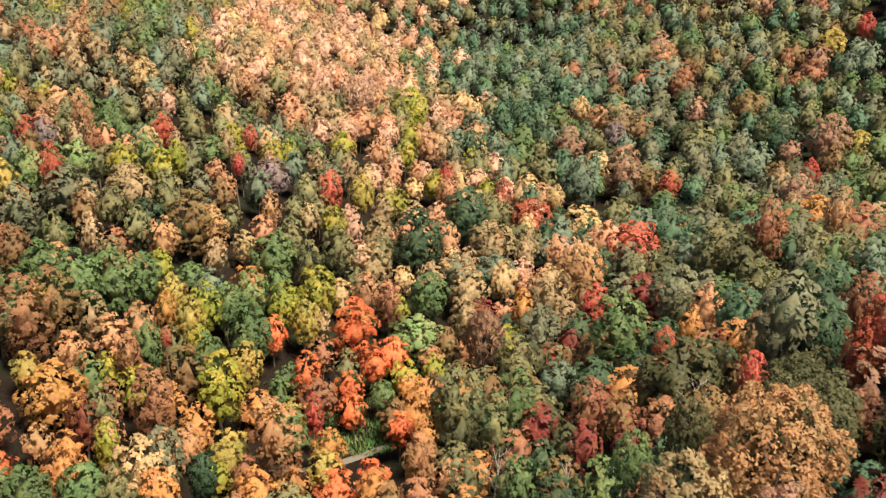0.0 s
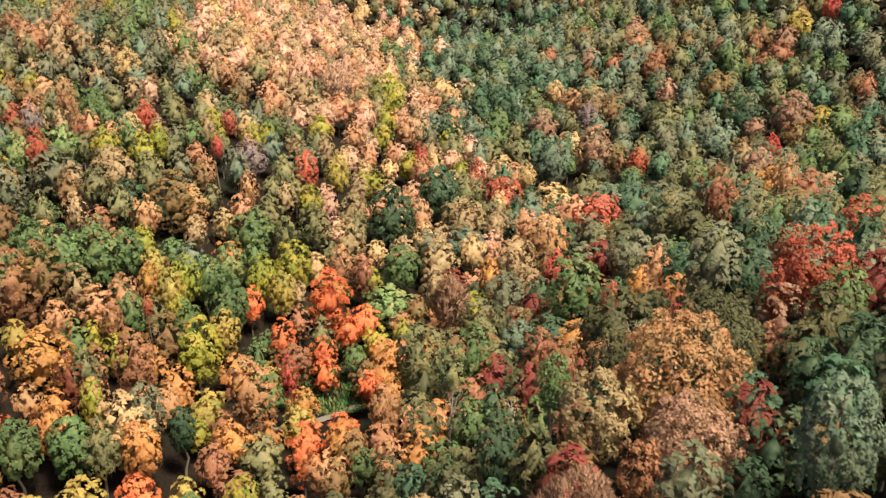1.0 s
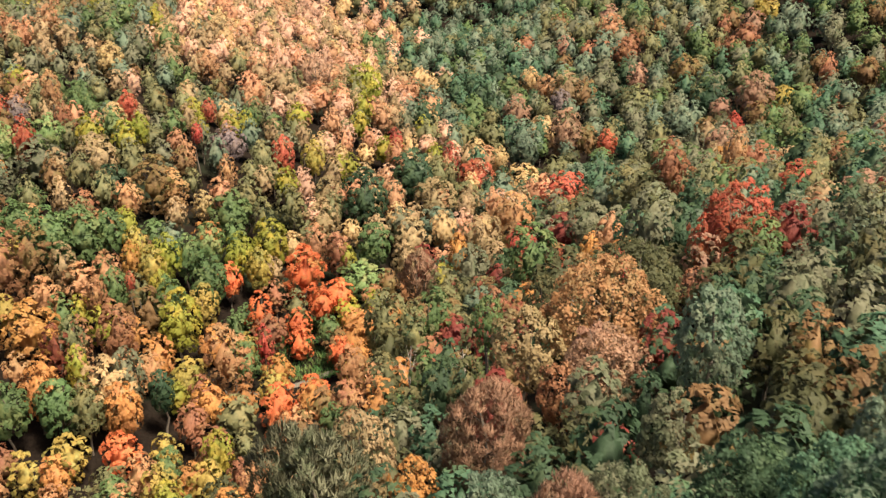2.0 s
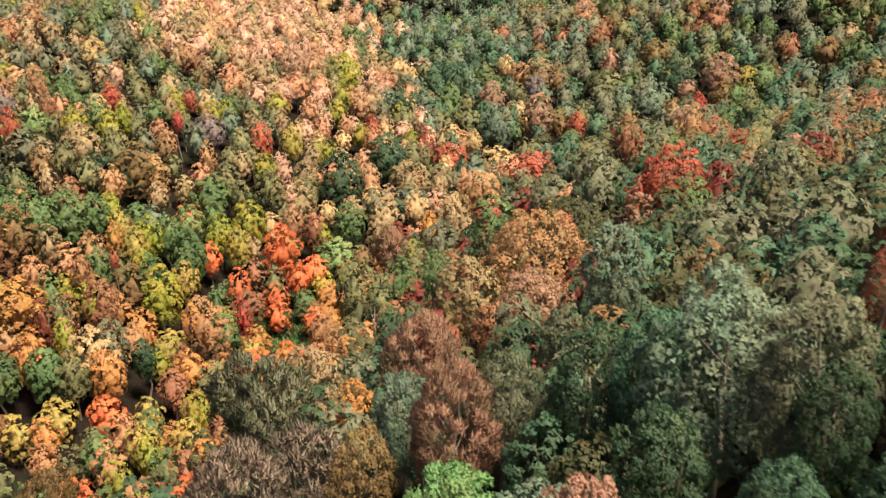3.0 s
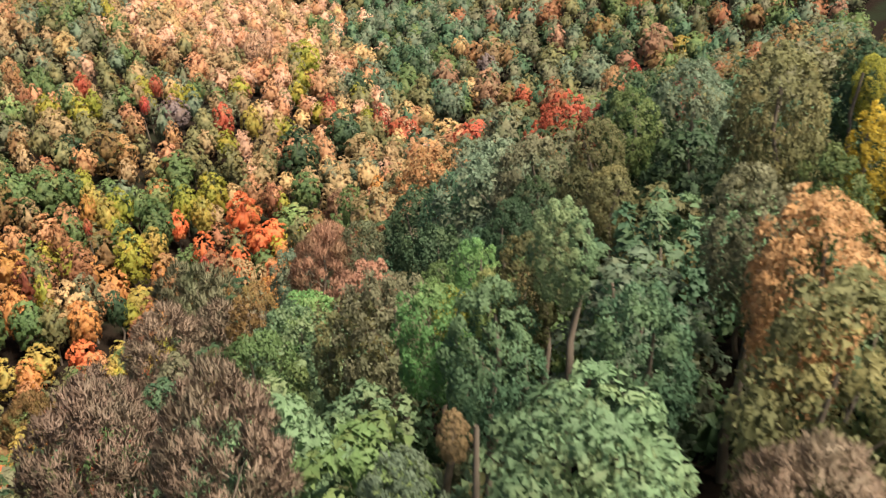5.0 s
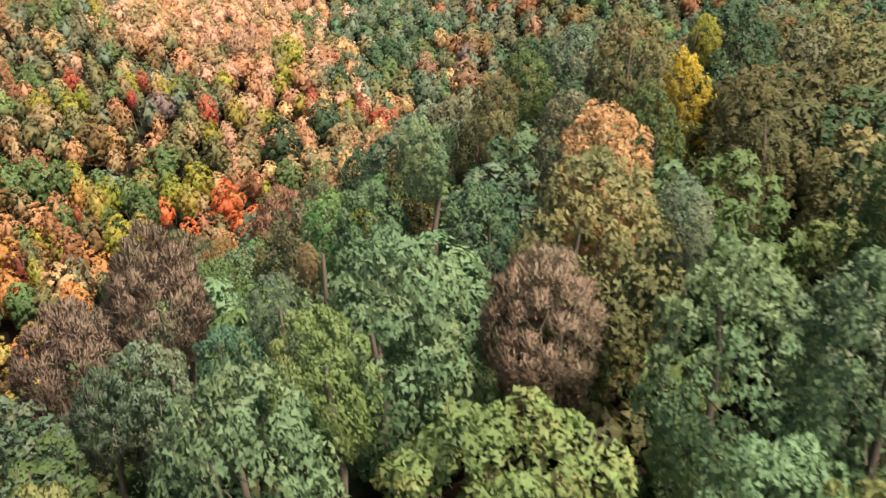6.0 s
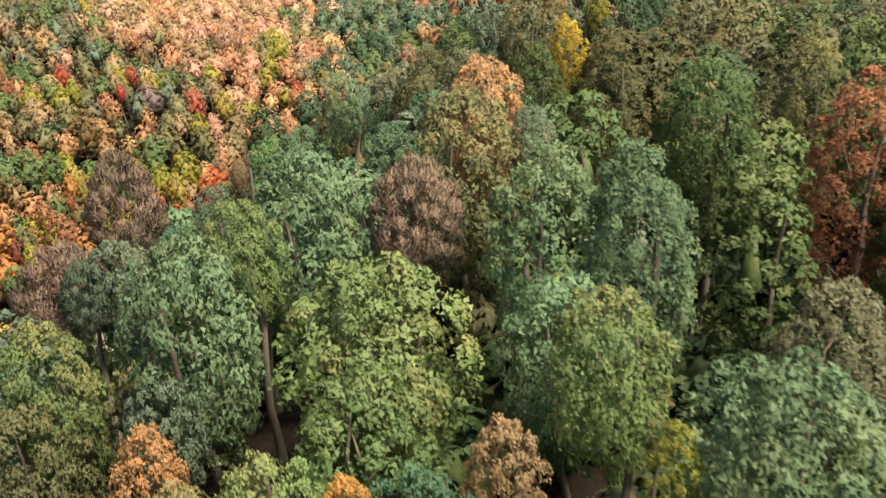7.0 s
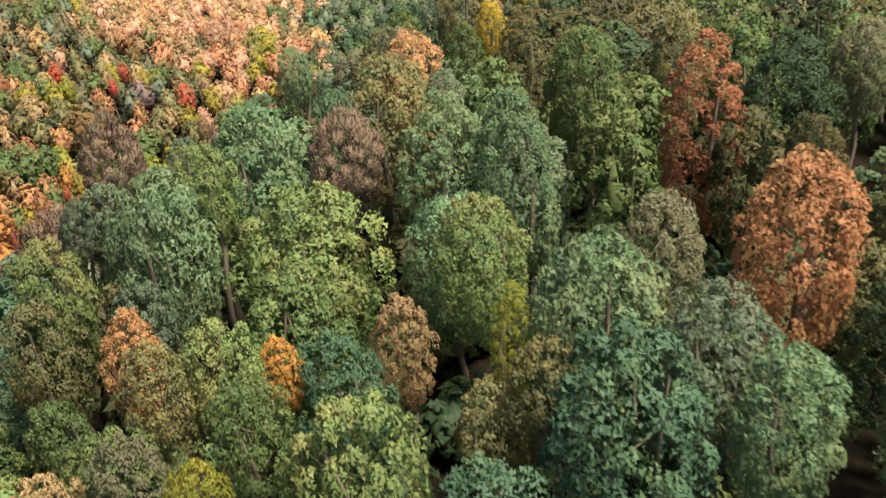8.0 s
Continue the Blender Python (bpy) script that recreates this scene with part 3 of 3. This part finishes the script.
CLEARINGS = [(x, y - 1.5, 1.6) for x, y, high, lean in SNAGS] + [
    (48.4, -72.2, 2), (47.3, -58.9, 1.5), (67.8, -75.9, 2), (77.3, -44.2, 3.3), (78.4, -53.5, 2.6), (72.7, -48.7, 1.5), (64.7, -65.5, 1.2), (36.3, -64.1, 0.8), (45.9, -60.2, 1.3), (56.6, -45.5, 0.9),
    (61.9, -34.1, 1.4), (57.5, -27.7, 1.2), (41.4, -50.7, 1.3), (55.1, -42.6, 1.4), (37.4, -0.5, 1.5), (-17.7, 169.1, 6), (-21.5, 162.1, 4.6), (-13.7, 158.2, 4.5), (-16.9, 151.4, 3.3), (24, 117.8, 2.5), (57, -62.3, 1.2), (66.3, -57.7, 2.6), (65.1, -63.5, 1.6),
    (-15, 162, 5), (-14, 154, 4), (-16, 170, 6),
]
sown = []
cells = {}


def crowded(x, y, wide):
    for i in range(int(x // 12) - 1, int(x // 12) + 2):
        for j in range(int(y // 12) - 1, int(y // 12) + 2):
            for ox, oy, other in cells.get((i, j), ()):
                if math.hypot(x - ox, y - oy) < (0.38 if y < 40 else 0.42 if y < 300 else 0.43) * (wide + other):
                    return True
    return any(math.hypot(x - cx, y - cy) < r + wide * 0.3 for cx, cy, r in CLEARINGS)


def settle(x, y, wide):
    cells.setdefault((int(x // 12), int(y // 12)), []).append((x, y, wide))


for tone, shape, x, y, wide, *rest in planted:
    settle(x, y, wide)
# Also sown unseen behind and beside the path, added to block the sun there.
for k in range(36000):
    y = random.uniform(-150, 800)
    left = min(49 - 0.5 * abs(y + 110), -0.47 * y) - 10
    right = min(49 + 0.5 * abs(y + 110), 38 + 0.48 * (y + 40) + max(0, 150 - y)) + 10
    x = random.uniform(left - (25 if y < 40 else 0), right + (25 if y < 40 else 0))
    slender = y > 200 and x < EDGE(y) + 5
    wide = random.uniform(5.4, 8.6) if y < 200 else random.uniform(5.8, 9.2) if slender and y < 330 else random.uniform(6.8, 11) if slender else random.uniform(7, 12.5)
    if not crowded(x, y, wide):
        settle(x, y, wide)
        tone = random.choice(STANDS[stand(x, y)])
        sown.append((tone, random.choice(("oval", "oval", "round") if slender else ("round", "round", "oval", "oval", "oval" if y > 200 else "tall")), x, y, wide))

for one in planted:
    tree(*one)
# the same wood goes on past its left edge, out of sight
for k in range(2500):
    x, y = random.uniform(-95, 10), random.uniform(-150, 130)
    wide = random.uniform(6, 9)
    if x < min(49 - 0.5 * abs(y + 110), -0.47 * y) - 30 and not crowded(x, y, wide):
        settle(x, y, wide)
        sown.append((random.choice(STANDS["spur" if y < 40 else "valley floor"]), "round", x, y, wide))
near = [one for one in sown if -100 < one[3] < 22 and 5 < one[2] < 95 and abs(one[2] - 49) < 14 + 0.5 * (one[3] + 110)]
far = [one for one in sown if one not in near]
for one in near:
    tree(*one, False)

# Added shrubs and saplings fill the near wood's gaps, standing in for deep shade.
points, faces, normals, tones, count = [], [], [], [], 0
for k in range(480):
    y = random.uniform(-90, 20)
    x = random.uniform(44 - 0.45 * (y + 90), 62 + 0.42 * (y + 90))
    wide = random.uniform(2.6, 5.4)
    high = wide * random.uniform(0.8, 1.3)
    p, f, n = random.choice(CROWNS["dim", random.choice(("dome", "egg"))])[1]
    normals.append(n)
    points.append(p * (wide, wide, high) + (x, y, float(land(x, y)) - 0.3))
    faces.append(f + count)
    tones.append(np.full(len(f), random.choice((0, 1, 2))))
    count += len(p)
mesh = mesh_of("undergrowth", np.concatenate(points), np.concatenate(faces), np.concatenate(tones), np.concatenate(normals))
for tone in ("dark_olive", "dark_green", "green"):
    mesh.materials.append(LEAVES[tone])
tagged(new("undergrowth", mesh), "added low dark green shrubs and saplings that stand in for shade under the trees", "undergrowth", kind="stuff")

# Everything farther off is one wood, with the added unseen sun-blocking trees.
points, faces, normals, tones, count = [], [], [], [], 0
for tone, shape, x, y, wide in far:
    left, right = min(49 - 0.5 * abs(y + 110), -0.47 * y) - 10, min(49 + 0.5 * abs(y + 110), 38 + 0.48 * (y + 40) + max(0, 150 - y)) + 10
    ground = float(land(x, y))
    high, deep = stature(x, y, wide, shape, 4.8 if y < 215 else 4.0 if y < 330 else 1.5)
    grade = "wood" if 22 < y < 125 and left + 12 < x < right - 12 else "far" if y < 430 else "dim"
    p, f, n = random.choice(CROWNS[grade, FAMILY[shape]])[1]
    a = random.uniform(0, 6.283)
    around = np.array([[math.cos(a), math.sin(a), 0], [-math.sin(a), math.cos(a), 0], [0, 0, 1]])
    turned = p @ around
    normals.append(n @ around)
    points.append(turned * (wide, wide, deep) + (x, y, ground + high - deep))
    faces.append(f + count)
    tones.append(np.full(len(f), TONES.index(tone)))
    count += len(p)
    stem = np.array([[np.cos(b) * w + x, np.sin(b) * w + y, ground + h] for h, w in ((-0.3, 0.28), (high * 0.6, 0.1)) for b in (0, 2.1, 4.2)])
    points.append(stem)
    normals.append(np.array([[math.cos(b), math.sin(b), 0] for b in (0, 2.1, 4.2)] * 2))
    faces.append(np.array([[0, 1, 4, 3], [1, 2, 5, 4], [2, 0, 3, 5]]) + count)
    tones.append(np.full(3, len(TONES)))
    count += 6
mesh = mesh_of("distant_woods", np.concatenate(points), np.concatenate(faces), np.concatenate(tones), np.concatenate(normals))
for tone in TONES:
    mesh.materials.append(LEAVES[tone])
mesh.materials.append(BARK)
tagged(new("distant_woods", mesh), "mixed autumn broadleaf forest covering the far slopes of the valley, with added unseen trees behind and beside the view", "forest", kind="stuff")


# ---------------------------------------------------------------- the clearing in the valley
def grass_material():
    n = Nodes("meadow grass")
    place = n.add("NewGeometry").outputs["Position"]
    tuft = n.add("NewGeometry").outputs["Random Per Island"]
    patch = n.add("TexNoise", {"Vector": place, "Scale": 0.35, "Detail": 3.0}).outputs["Fac"]
    colour = n.mix(n.ramp(patch, 0.35, 0.65), (0.05, 0.14, 0.035, 1), (0.13, 0.17, 0.05, 1))
    value = n.add("MapRange", {"Value": tuft, "To Min": 0.65, "To Max": 1.35}).outputs["Result"]
    colour = n.add("HueSaturation", {"Value": value, "Color": colour}).outputs["Color"]
    return n.end(n.add("BsdfPrincipled", {"Base Color": colour, "Roughness": 0.7}).outputs[0])


def track_material():
    n = Nodes("gravel track")
    place = n.add("NewGeometry").outputs["Position"]
    grit = n.add("TexNoise", {"Vector": place, "Scale": 3.0, "Detail": 6.0}).outputs["Fac"]
    colour = n.mix(grit, (0.06, 0.052, 0.04, 1), (0.16, 0.14, 0.11, 1))
    bump = n.add("Bump", {"Height": grit, "Strength": 0.5, "Distance": 0.05}).outputs[0]
    return n.end(n.add("BsdfPrincipled", {"Base Color": colour, "Roughness": 0.95, "Normal": bump}).outputs[0])


def meadow(cx, cy, count):
    rng = np.random.default_rng(3)
    a, r = rng.uniform(0, 6.283, count), np.sqrt(rng.uniform(0, 1, count))
    x, y = cx + r * np.cos(a) * 17 + 3 * np.sin(a * 3), cy + r * np.sin(a) * 15
    z, high, lean = land(x, y), rng.uniform(0.35, 1.0, count), rng.normal(0, 0.25, (count, 2))
    turn, w = rng.uniform(0, 6.283, count), rng.uniform(0.12, 0.3, count)
    dx, dy = np.cos(turn) * w, np.sin(turn) * w
    foot = np.stack([x, y, z - 0.4], 1)
    side = np.stack([dx, dy, 0 * dx], 1)
    tip = foot + np.stack([lean[:, 0], lean[:, 1], high + 0.4], 1)
    points = np.stack([foot - side, foot + side, tip + side * 0.35, tip - side * 0.35], 1).reshape(-1, 3)
    mesh = mesh_of("meadow_grass", points, np.arange(count * 4).reshape(-1, 4))
    mesh.materials.append(grass_material())
    return tagged(new("meadow_grass", mesh), "lush green grass in a valley clearing", "grass", kind="stuff")


def track(points, wide):
    path = [(points[k][0] + (points[k + 1][0] - points[k][0]) * s / 6, points[k][1] + (points[k + 1][1] - points[k][1]) * s / 6) for k in range(len(points) - 1) for s in range(6)]
    bm = bmesh.new()
    rows = []
    for k, (x, y) in enumerate(path):
        nx, ny = path[min(k + 1, len(path) - 1)]
        px, py = path[max(k - 1, 0)]
        ax, ay = unit(np.array([nx - px, ny - py]))
        rows.append([bm.verts.new((x - ay * o * wide, y + ax * o * wide, float(land(x - ay * o * wide, y + ax * o * wide)) + 0.3 + 0.1 * (abs(o) < 0.2))) for o in (-0.5, -0.17, 0.17, 0.5)])
    for one, two in zip(rows, rows[1:]):
        for k in range(3):
            bm.faces.new((one[k], one[k + 1], two[k + 1], two[k]))
    bmesh.ops.recalc_face_normals(bm, faces=bm.faces)
    mesh = bpy.data.meshes.new("track")
    bm.to_mesh(mesh)
    bm.free()
    mesh.materials.append(track_material())
    return tagged(new("track", mesh), "narrow pale gravel track through the clearing", "track", kind="structure")


meadow(-15, 184, 9000)
track([(-34, 162), (-24, 165), (-16, 169), (-8, 173), (0, 181)], 2.4)


# ---------------------------------------------------------------- dead trees among the living
def pale_bark():
    n = Nodes("pale dead wood")
    place = n.add("TexCoord").outputs["Object"]
    long = n.add("Mapping", {"Vector": place, "Scale": (6.0, 6.0, 1.0)}).outputs[0]
    grain = n.add("TexNoise", {"Vector": long, "Scale": 1.6, "Detail": 5.0}).outputs["Fac"]
    colour = n.mix(n.ramp(grain, 0.3, 0.7), (0.2, 0.17, 0.14, 1), (0.4, 0.36, 0.31, 1))
    bump = n.add("Bump", {"Height": grain, "Strength": 0.5, "Distance": 0.04}).outputs[0]
    return n.end(n.add("BsdfPrincipled", {"Base Color": colour, "Roughness": 0.85, "Normal": bump}).outputs[0])


PALE = pale_bark()


def snag(x, y, high, lean, seed):
    """A dead, pale tree: a leaning stem and bare branches that fork once."""
    rng = np.random.default_rng(seed)
    top = new("dead_tree")
    top.location = (x, y, float(land(x, y)) - 0.3)
    tagged(top, "pale leafless dead tree with bare forking branches", "tree", "dead trees")
    line = [(lean * high * (k / 6) ** 1.3, 0.1 * math.sin(k), high * k / 6) for k in range(7)]
    stem = mesh_of("trunk", *stem_geometry(rng, line, 0.24, 0.05, 8))
    stem.materials.append(PALE)
    new("trunk", stem).parent = top
    for k in range(9):
        s = 0.45 + 0.055 * k
        a, reach = k * 2.4 + rng.uniform(-0.4, 0.4), high * (0.3 - 0.022 * k)
        bx, bz = lean * high * s**1.3, high * s
        line = [(bx + math.cos(a) * reach * j / 4, math.sin(a) * reach * j / 4, bz + reach * 0.75 * (j / 4) ** 1.4) for j in range(5)]
        p, f = stem_geometry(rng, line, 0.05, 0.012, 5)
        a2 = a + rng.choice((-0.8, 0.8))
        ex, ey, ez = line[2]
        fork = [(ex + math.cos(a2) * reach * 0.5 * j / 3, ey + math.sin(a2) * reach * 0.5 * j / 3, ez + reach * 0.45 * j / 3) for j in range(4)]
        q, g = stem_geometry(rng, fork, 0.03, 0.01, 5)
        branch = mesh_of("branch", np.concatenate([p, q]), np.concatenate([f, g + len(p)]))
        branch.materials.append(PALE)
        new("branch", branch).parent = top
    return top


for k, (x, y, high, lean) in enumerate(SNAGS):
    snag(x, y, high, lean, 20 + k)
